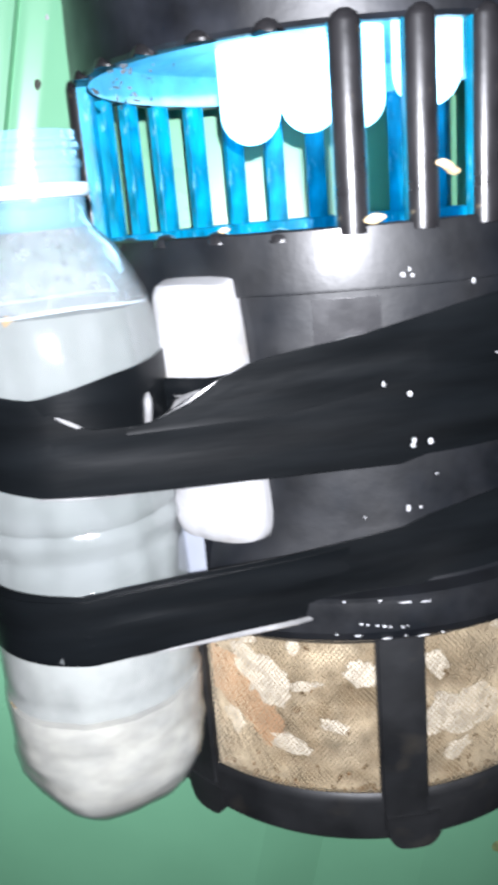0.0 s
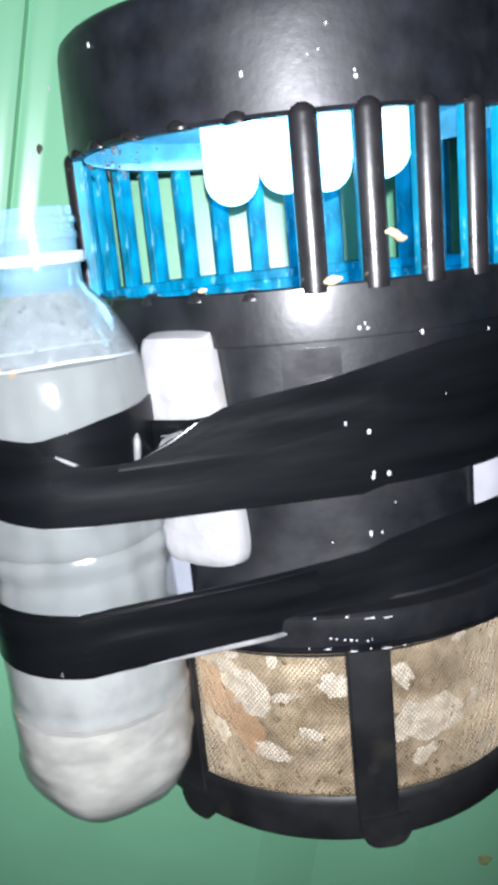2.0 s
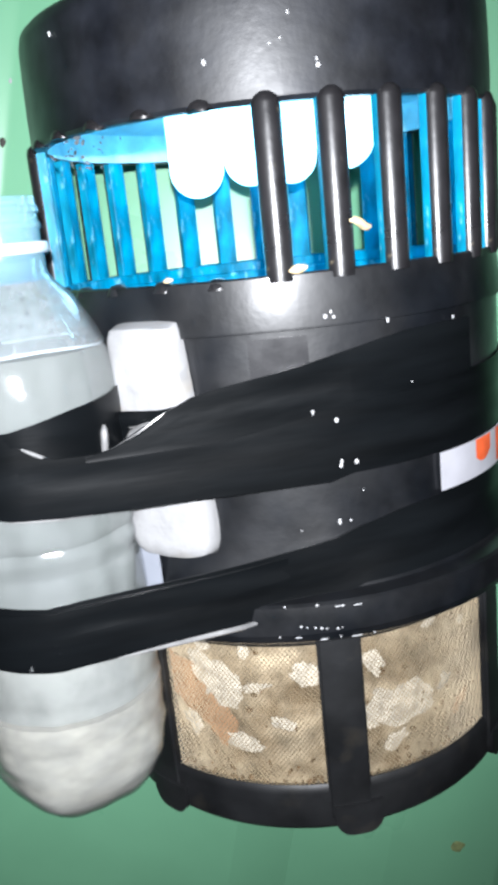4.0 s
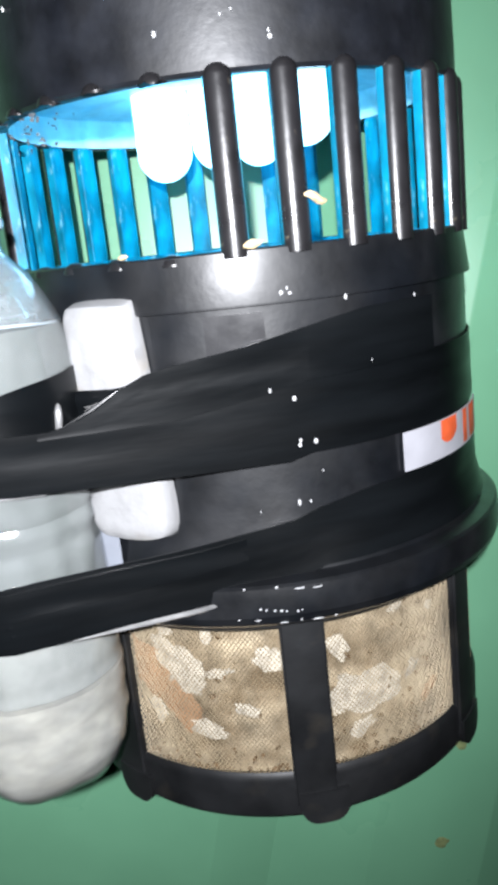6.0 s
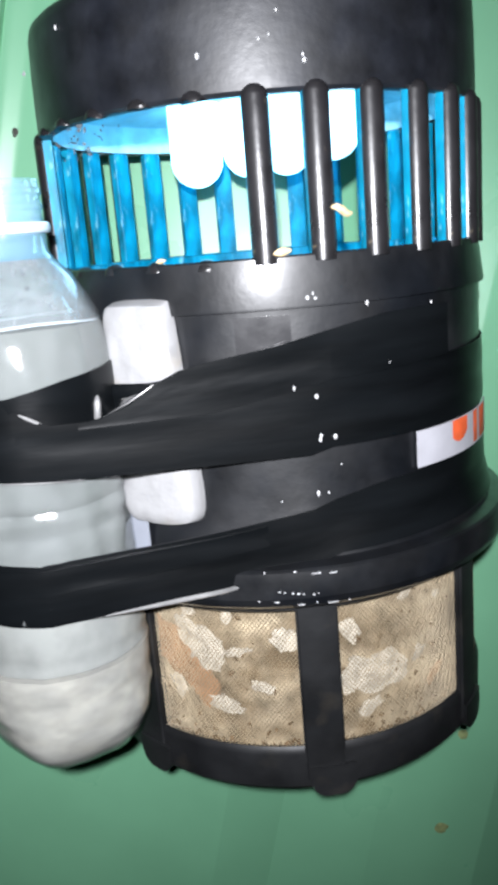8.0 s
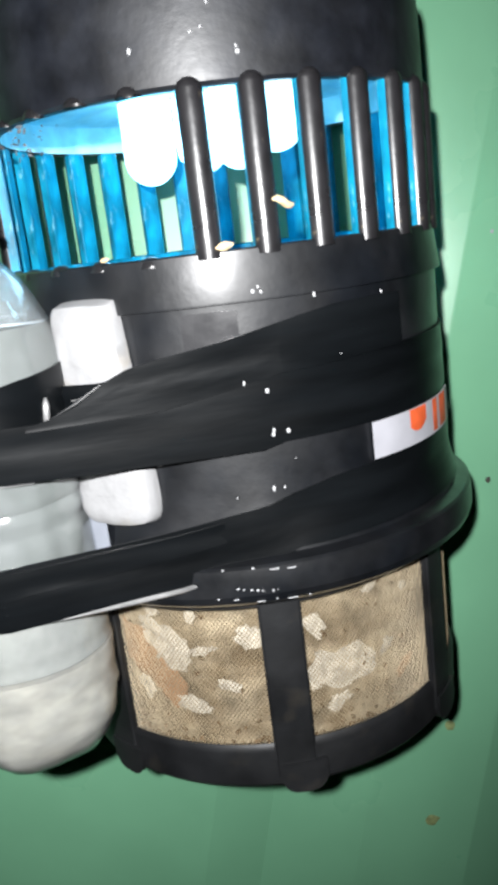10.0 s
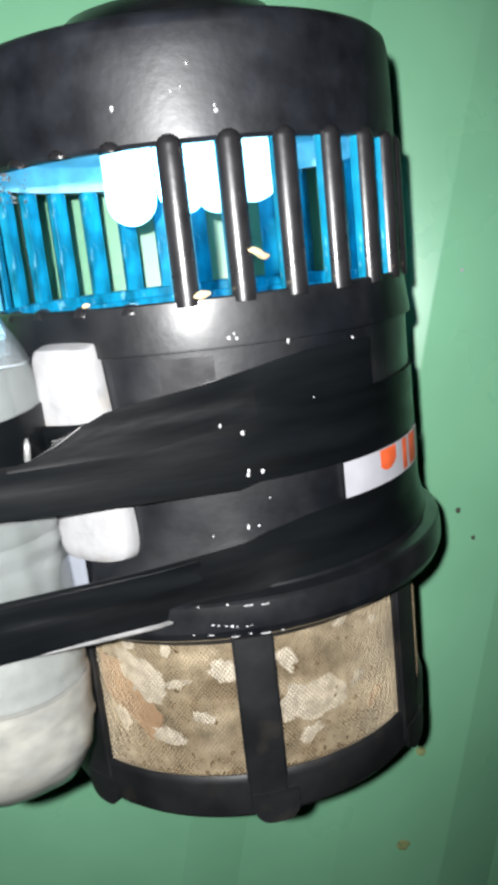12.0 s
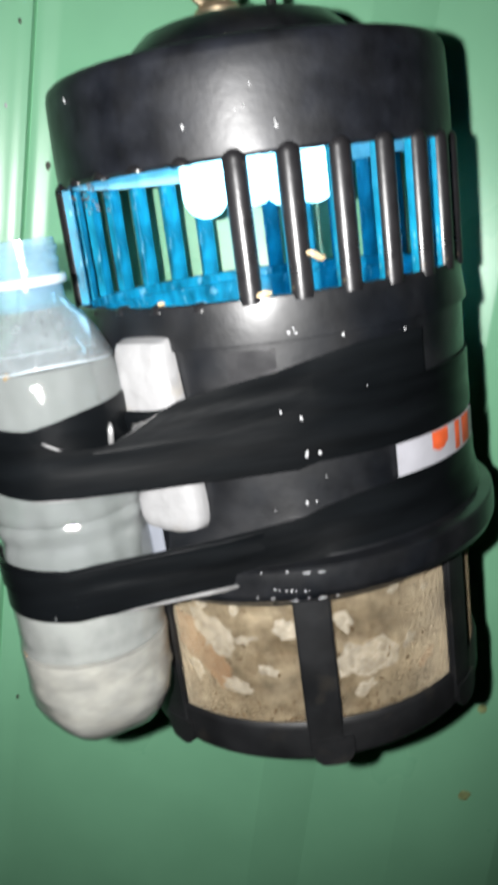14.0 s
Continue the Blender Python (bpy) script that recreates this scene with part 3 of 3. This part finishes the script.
# a narrower second turn along the lower band's upper edge, ending on the housing's front
ribbon("end_strip", [q for q in hull_path(0.0013) if q[0] == "bottle" and q[1] > -70 or q[0] == "span" and q[1] < 0.78], [(-200, -0.137), (0, -0.1400), (14, -0.1410), (20, -0.1405), (26, -0.1376), (29.9, -0.1335)],
       [(-200, -0.146), (0, -0.1490), (14, -0.1500), (20, -0.1490), (26, -0.1450), (29.9, -0.1395)], parent=lower, seed=7.0)


def rolled_edge(path, level, key0, key1, r, parent, label):
    pts = []
    for kind, a, p in path:
        key = a if kind == "bottle" else 20 + 10 * a if kind == "span" else 100 + a
        if key0 <= key <= key1:
            pts.append(p + Vector((0, 0, along(level, key))) + Vector((p.x, p.y, 0)).normalized() * 0.0004)
    return part("rolled_edge", tube(pts, [r * min(1.0, 0.15 + 0.22 * min(i, len(pts) - 1 - i)) for i in range(len(pts))], 8), TAPE_SHEEN, parent, label)


rolled_edge(hull_path(0.0008), [(-200, -0.1590), (0, -0.1600), (14, -0.1605), (20, -0.1600), (26, -0.1570), (28.5, -0.1530), (29.9, -0.1505), (140, -0.149)], 12, 29.4, 0.0009, lower, "rolled tape edge, shine painted grey")
rolled_edge(hull_path(0.0006), [(-200, -0.110), (0, -0.1105), (20, -0.1115), (30, -0.1140), (106, -0.112)], -6, 22, 0.0006, upper, "rolled tape edge, shine painted grey")

# the slack part of the tape tucked under the pad's lower end, and creases that catch the light
slack = [("housing", -46 + 1.2 * i, at(-46 + 1.2 * i, 0.0966 - 0.00015 * max(0, i - 18) ** 1.6, 0)) for i in range(24)]
ribbon("slack", slack, [(40, -0.0825), (60, -0.0862), (75, -0.0850), (84, -0.0820), (275, -0.0815)], [(40, -0.1000), (275, -0.0990)], ripple=0.0016, seed=6.0, parent=upper)
for a0, a1, z, dz, base in ((6, 20, -0.1402, 0.0012, lower), (6, 16, -0.1515, 0.0, lower), (8, 15, -0.1545, 0.0005, lower)):
    pts = [Vector((BX, BY, 0)) + at(a0 + (a1 - a0) * i / 8, 0.0309, z + dz * i / 8) for i in range(9)]
    part("crease", tube(pts, [0.0001, 0.0004, 0.0006, 0.0007, 0.0007, 0.0006, 0.0005, 0.0003, 0.0001], 8), TAPE, base, "small shiny tape crease")

# a curled fold where the second turn leaves the first
curl = [q for q in hull_path(0.0012) if q[0] == "span"]
part("curled_fold", tube([q[2] + Vector((0, 0, along([(20, -0.0950), (22, -0.0938), (23.0, -0.0908), (24.0, -0.0848), (25, -0.0806), (26, -0.0789), (27, -0.0777), (28, -0.0765), (29.9, -0.0729)], 20 + 10 * q[1]))) for q in curl if 0.2 <= q[1] <= 0.45],
                         [0.0002, 0.0008, 0.0002], 8), TAPE, upper, "shiny curled tape fold")

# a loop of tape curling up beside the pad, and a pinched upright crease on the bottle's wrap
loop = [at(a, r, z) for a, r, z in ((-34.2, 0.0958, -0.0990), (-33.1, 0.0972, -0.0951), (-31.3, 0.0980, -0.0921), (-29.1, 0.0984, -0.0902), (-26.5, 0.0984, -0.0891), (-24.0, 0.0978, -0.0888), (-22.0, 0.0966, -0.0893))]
part("curled_fold", tube(loop, [0.0003, 0.0007, 0.0009, 0.0010, 0.0011, 0.0010, 0.0004], 8), TAPE_SHEEN, upper, "curled tape loop, shine painted grey")
# lip added along the torch's glint below the pad, its shine painted grey
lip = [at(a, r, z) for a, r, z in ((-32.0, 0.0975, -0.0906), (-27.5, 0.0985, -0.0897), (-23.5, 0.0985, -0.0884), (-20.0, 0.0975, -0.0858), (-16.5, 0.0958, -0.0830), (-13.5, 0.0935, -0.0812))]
part("folded_lip", tube(lip, [0.0002, 0.0006, 0.0010, 0.0013, 0.0010, 0.0002], 10), TAPE_SHEEN, upper, "folded lip of tape below the pad, glint painted grey")
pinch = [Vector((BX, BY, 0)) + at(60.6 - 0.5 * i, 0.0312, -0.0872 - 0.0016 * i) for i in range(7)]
part("crease", tube(pinch, [0.0004, 0.0010, 0.0012, 0.0012, 0.0012, 0.0010, 0.0004], 8), TAPE_SHEEN, upper, "pinched tape crease, glint painted grey")
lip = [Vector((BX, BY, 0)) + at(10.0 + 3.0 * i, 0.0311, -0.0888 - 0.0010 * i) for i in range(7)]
part("crease", tube(lip, [0.0002, 0.0005, 0.0006, 0.0006, 0.0005, 0.0004, 0.0002], 8), TAPE_SHEEN, upper, "thin tape crease, shine painted grey")

# ---- sticker and paper slip ----
sticker = root("sticker", "white sticker with faded orange-red print under the tape edge", "sticker")
part("paper", arc_block(33.4, 75, 0.0868, 0.08735, -0.1250, -0.1118, 0.0, 10), STICKER, sticker)
bm = lathe([(0.08738, -0.1205), (0.08750, -0.1200), (0.08750, -0.1125), (0.08738, -0.1120)], 6, 46.0, 53.5)
for v in bm.verts:
    a = math.degrees(math.atan2(v.co.x, -v.co.y))
    if v.co.z < -0.116:
        v.co.z += 0.00018 * (a - 49.5) ** 2
part("print_blot", bm, RED, sticker, "orange-red blot")
for a0, a1 in ((57.5, 60.5), (62.5, 69)):
    part("print_bar", lathe([(0.08738, -0.1242), (0.08750, -0.1240), (0.08750, -0.1122), (0.08738, -0.1120)], 4, a0, a1), RED, sticker, "orange-red bar")
slip = part("paper_slip", arc_block(-43, -33.2, 0.0890, 0.0896, -0.1540, -0.1300, 0.0, 5), GREY_CARD)
slip.matrix_world = HANG
tagged(slip, "small pale grey card slip below the foam pad", "paper slip")


# ---- what has gathered in the basket ----
def blob(a, z, wide, high, turn, seed, r=0.0803, point=0.0):
    """A thin curved flake of uneven outline."""
    bm = bmesh.new()
    n = 30
    rim0, rim1 = [], []
    for i in range(n):
        t = 2 * math.pi * i / n
        k = 1 + 0.45 * noise.noise(Vector((math.cos(t) * 1.3, math.sin(t) * 1.3, seed * 3.7))) + 0.35 * noise.noise(Vector((math.cos(t) * 3.1, math.sin(t) * 3.1, seed * 1.7))) - point * max(0.0, math.cos(t)) ** 2
        x, y = wide * k * math.cos(t), high * k * math.sin(t)
        u = x * math.cos(turn) - y * math.sin(turn)
        w = x * math.sin(turn) + y * math.cos(turn)
        aa = a + math.degrees(u / r)
        lift = 0.0005 * noise.noise(Vector((u * 200, w * 200, seed)))
        rim0.append(bm.verts.new(at(aa, r + lift, z + w)))
        rim1.append(bm.verts.new(at(aa, r + lift - 0.0003, z + w)))
    for i in range(n):
        j = (i + 1) % n
        bm.faces.new((rim0[i], rim0[j], rim1[j], rim1[i]))
    c0, c1 = bm.verts.new(at(a, r + 0.0004, z)), bm.verts.new(at(a, r, z))
    for i in range(n):
        j = (i + 1) % n
        bm.faces.new((c0, rim0[j], rim0[i]))
        bm.faces.new((c1, rim1[i], rim1[j]))
    return bm


# the pale flakes stand for insect wings in the catch
litter = root("basket_litter", "tan dust, pale insect wings and brown flakes behind the basket screen", "litter")
part("dust_bed", lathe([(0.0782, -0.2405), (0.0785, -0.2300), (0.0783, -0.2150), (0.0781, -0.1950), (0.0779, -0.1720), (0.060, -0.1700)], 150,
                       wob=lambda a, z: 0.0010 * noise.noise(at(a, 0.08, z) * 90) + 0.0006 * noise.noise(at(a, 0.08, z) * 260)), DUST, litter)
for a, z, w, h, turn, mat in ((-26.1, -0.1880, 0.0128, 0.0080, -0.80, FLAKE), (-34.7, -0.2070, 0.0036, 0.0060, 0.3, FLAKE), (-36.0, -0.1915, 0.0150, 0.0075, -0.75, BROWN), (-26.0, -0.2035, 0.0090, 0.0070, -1.1, BROWN),
                              (-19.7, -0.2116, 0.0072, 0.0034, -0.2, FLAKE), (-2.6, -0.1836, 0.0060, 0.0055, 0.2, FLAKE), (-28.6, -0.1749, 0.0040, 0.0018, -0.2, FLAKE), (-17.7, -0.1752, 0.0024, 0.0030, 0.1, FLAKE),
                              (-15.0, -0.1890, 0.0055, 0.0024, 0.3, FLAKE), (-9.0, -0.2030, 0.0050, 0.0030, -0.4, FLAKE), (-42.0, -0.1760, 0.0040, 0.0030, 0.4, FLAKE),
                              (14.5, -0.1836, 0.0062, 0.0040, -0.8, FLAKE), (21.1, -0.2015, 0.0150, 0.0085, -0.25, FLAKE), (19.8, -0.2159, 0.0062, 0.0032, 0.35, FLAKE), (31.9, -0.1748, 0.0042, 0.0020, 0.3, FLAKE),
                              (13.8, -0.2045, 0.0040, 0.0060, 0.2, FLAKE), (44.0, -0.1800, 0.0030, 0.0018, 0.0, FLAKE), (36.0, -0.2010, 0.0045, 0.0030, 0.7, FLAKE), (43.0, -0.2130, 0.0060, 0.0030, 0.5, BROWN)):
    k = 1.0 if w > 0.0062 else 0.85
    part("flake", blob(a, z, w * k, h * k, turn, a + z * 100), mat, litter, "brown papery flake" if mat is BROWN else "pale papery insect wing")
bm = bmesh.new()
for i in range(260):
    a, z = random.uniform(-52, 62), -0.2275 + 0.055 * random.random() ** 4.5
    s0 = random.uniform(0.0004, 0.0013)
    m = Matrix.Translation(at(a, 0.0796, z)) @ Euler((random.uniform(0, 3), random.uniform(0, 3), random.uniform(0, 3))).to_matrix().to_4x4() @ Matrix.Diagonal((s0, s0 * 0.5, s0 * random.uniform(0.4, 1.6), 1))
    bmesh.ops.create_icosphere(bm, subdivisions=1, radius=1.0, matrix=m)
tagged(part("crumbs", bm, CRUMB, litter, "brown crumbs low behind the screen"), kind="stuff")

# ---- small things on the trap ----
bm = bmesh.new()
bmesh.ops.create_uvsphere(bm, u_segments=12, v_segments=8, radius=1.0)
for v in bm.verts:
    v.co = Vector((v.co.x * 0.00085, -abs(v.co.y) * 0.0006 if v.co.y < 0 else 0.0, v.co.z * 0.0011))
drop = part("water_drop", bm, DROP)
tagged(drop, "tiny water drop clinging to black plastic, glint painted white", "water drop", "water drops")
DROPS = ((-3.9, -0.0845, 0.8), (-0.7, -0.0857, 0.7), (3.9, -0.0906, 1.2), (8.7, -0.0940, 1.1), (-12.7, -0.0979, 1.2), (9.2, -0.1074, 1.1), (9.0, -0.1088, 1.0), (12.4, -0.1082, 1.1), (7.8, -0.1273, 1.2), (10.2, -0.1274, 0.8),
         (5.8, -0.1362, 0.8), (6.9, -0.1352, 0.9), (21.2, -0.0653, 1.1), (8.0, -0.0618, 1.2), (9.7, -0.0622, 0.9), (9.2, -0.0606, 0.7), (39.1, -0.0680, 0.8), (26.3, -0.0858, 0.6), (2.6, -0.0855, 0.5),
         (-11.0, 0.0121, 1.1), (10.7, 0.0084, 1.2), (10.5, 0.0100, 0.8), (5.6, 0.0225, 0.7), (1.7, 0.0150, 0.6), (3.8, 0.0161, 0.6), (-48, 0.0300, 1.1), (-0.4, -0.1290, 0.5), (13.4, -0.1180, 0.5))
for i, (a, z, k) in enumerate(DROPS):
    r = 0.0852 if z > -0.05 else 0.0874 if z > -0.066 else 0.0872
    m = HANG @ Matrix.Translation(at(a, r, z)) @ pose(0, 0, 0, 0, 0, a) @ Matrix.Diagonal((k * random.uniform(0.5, 0.75), k * 0.7, k * random.uniform(0.5, 0.85), 1))
    if i:
        o = copy_thing(drop, m)
        o.matrix_world = m
    else:
        first = m
drop.matrix_world = first
for a, z, r, k in ((-2.3, -0.1582, 0.0954, 0.8), (-1.2, -0.1586, 0.0954, 0.6), (0.4, -0.1590, 0.0954, 0.7), (1.6, -0.1593, 0.0954, 0.9), (2.6, -0.1596, 0.0954, 0.7), (4.7, -0.1600, 0.0954, 0.9), (5.6, -0.1598, 0.0954, 0.5),
                   (1.1, -0.1516, 0.0946, 0.9), (3.3, -0.1520, 0.0946, 0.6), (6.1, -0.1526, 0.0949, 0.8), (9.6, -0.1529, 0.0950, 0.6), (-5.1, -0.1515, 0.0945, 0.7), (-6.6, -0.1616, 0.0951, 0.7), (5.3, -0.1634, 0.0945, 0.6), (12.2, -0.1642, 0.0940, 0.6)):
    o = copy_thing(drop, Matrix())
    o.matrix_world = HANG @ Matrix.Translation(at(a, r, z)) @ pose(0, 0, 0, 0, 0, a) @ Matrix.Diagonal((k * random.uniform(0.5, 0.9), k * 0.6, k * 0.42, 1))

# stretched whitish drops paint the shine along the wet rim
for a, z, r, k in ((5.4, -0.1526, 0.0949, 5.0), (8.8, -0.1530, 0.0950, 4.0), (2.0, -0.1638, 0.0944, 4.0), (8.6, -0.1641, 0.0942, 5.5), (-3.0, -0.1622, 0.0949, 3.0)):
    o = copy_thing(drop, Matrix())
    o.matrix_world = HANG @ Matrix.Translation(at(a, r, z)) @ pose(0, 0, 0, 0, 0, a) @ Matrix.Diagonal((0.42 * k, 0.4, 0.18, 1))
    o["label"] = "thin wet streak along the housing's rim, shine painted white"

bm = bmesh.new()
for i in range(34):
    a, z = random.gauss(-44, 7), -0.0008 - 0.011 * random.random() ** 1.6
    s0 = random.uniform(0.0003, 0.0008)
    m = Matrix.Translation(at(a, random.uniform(0.0815, 0.0835), z)) @ Euler((random.uniform(0, 3), random.uniform(0, 3), random.uniform(0, 3))).to_matrix().to_4x4() @ Matrix.Diagonal((s0, s0 * 0.4, s0 * random.uniform(0.6, 2.4), 1))
    bmesh.ops.create_icosphere(bm, subdivisions=1, radius=1.0, matrix=m)
debris = part("insect_debris", bm, DEBRIS)
debris.matrix_world = HANG
tagged(debris, "greyish insect bits caught under the cap where bars are missing", "debris", kind="stuff")

husk = part("husk", tube([at(14.0 + 0.9 * i, 0.0884 + 0.0005 * math.sin(i), -0.0348 - 0.00045 * i + 0.0006 * math.sin(i * 1.3)) for i in range(6)], [0.0004, 0.0011, 0.0013, 0.0013, 0.0011, 0.0005], 8), HUSK)
husk.matrix_world = HANG
tagged(husk, "small straw-coloured curled husk stuck on a cage bar", "husk")
crumb = part("crumb", tube([at(1.6 + 0.9 * i, 0.0884, -0.0474 + 0.0002 * i) for i in range(5)], [0.0004, 0.0012, 0.0015, 0.0011, 0.0004], 8), HUSK)
crumb.matrix_world = HANG
tagged(crumb, "pale crumb lying at the foot of a cage bar", "crumb")

for a, dz, k in ((-27, 0.0, 0.6), (11, 0.0, 0.4)):
    o = copy_thing(crumb, Matrix())
    c = at(3.4, 0.0884, -0.0470)
    o.matrix_world = HANG @ pose(0, 0, dz, 0, 0, a) @ Matrix.Translation(c + Vector((0, 0.0028, 0))) @ Matrix.Scale(k, 4) @ Matrix.Translation(-c)
o = copy_thing(crumb, Matrix())
c = at(3.4, 0.0884, -0.0470)
o.matrix_world = HANG @ pose(0, 0, 0.0850, 0, 0, -44) @ Matrix.Translation(c + Vector((0, 0.0068, -0.0005))) @ Matrix.Scale(0.55, 4) @ Matrix.Translation(-c)
o["label"] = "pale crumb lying on the cap's rounded rim"

# ---- chain and cord ----
chain = root("hanging_chain", "brassy steel chain from ceiling to the trap's eye", "chain", m=Matrix())
start = HANG @ Vector((-0.0090, 0.0, 0.0898))
link = part("link", ring(Vector((0, 0, 0)), 0.0028, 0.0010, 0.0, 1.9), STEEL, chain)
n_links = int((2.598 - start.z) / 0.0082)
for i in range(n_links):
    o = link if i == 0 else new("link", link.data)
    o.parent = chain
    o.matrix_local = Matrix.Translation(start + Vector((0, 0, 0.0036 + 0.0082 * i))) @ pose(0, 0, 0, 0, 0, 90 if i % 2 else 20)
base = HANG @ Vector((0.0135, 0.004, 0.0555))
cord = part("power_cord", tube([base + Vector((-0.012 * (1 - math.exp(-i / 8)) + 0.0006 * math.sin(i * 0.35), 0.002 * math.sin(i * 0.5), 0.02 * i)) for i in range(int((2.6 - base.z) / 0.02) + 1)], 0.0024, 10), CORD)
tagged(cord, "thin black power cord rising from the trap's top", "power cord")

# ---- marks on the wall ----
for u, z, r, mat, label, cat in ((-0.1290, 1.5900, 0.0020, SPECK, "small dark fleck on the green paint", "fleck"), (-0.1480, 1.6650, 0.0012, SPECK, "small dark fleck on the green paint", "fleck"),
                                 (0.1750, 1.4420, 0.0016, SPECK, "small dark fleck on the green paint", "fleck"), (0.1870, 1.4270, 0.0012, SPECK, "small dark fleck on the green paint", "fleck"),
                                 (-0.1270, 1.2450, 0.0014, SPECK, "small dark fleck on the green paint", "fleck"), (0.1800, 1.2880, 0.0030, RUST, "small orange rusty smear on the green paint", "smear"),
                                 (0.1800, 1.2230, 0.0040, RUST, "small orange rusty smear on the green paint", "smear"), (0.1520, 1.5780, 0.0010, STICKER, "tiny white fleck on the green paint", "fleck"),
                                 (-0.1530, 1.6200, 0.0011, STICKER, "tiny white fleck on the green paint", "fleck"), (-0.1275, 1.6200, 0.0011, STICKER, "tiny white fleck on the green paint", "fleck")):
    bm = bmesh.new()
    bmesh.ops.create_icosphere(bm, subdivisions=2, radius=1.0)
    near = min(depth, key=lambda q: abs(q - u))
    for v in bm.verts:
        k = 1 + 0.5 * noise.noise(v.co * 1.5 + Vector((u * 90, z * 70, 0)))
        v.co = Vector((u + v.co.x * r * k, WALL_Y - depth[near] + LEAN * (z - 1.6) + v.co.y * 0.0003, z + v.co.z * r * k * 1.2))
    tagged(part(cat, bm, mat), label, cat)
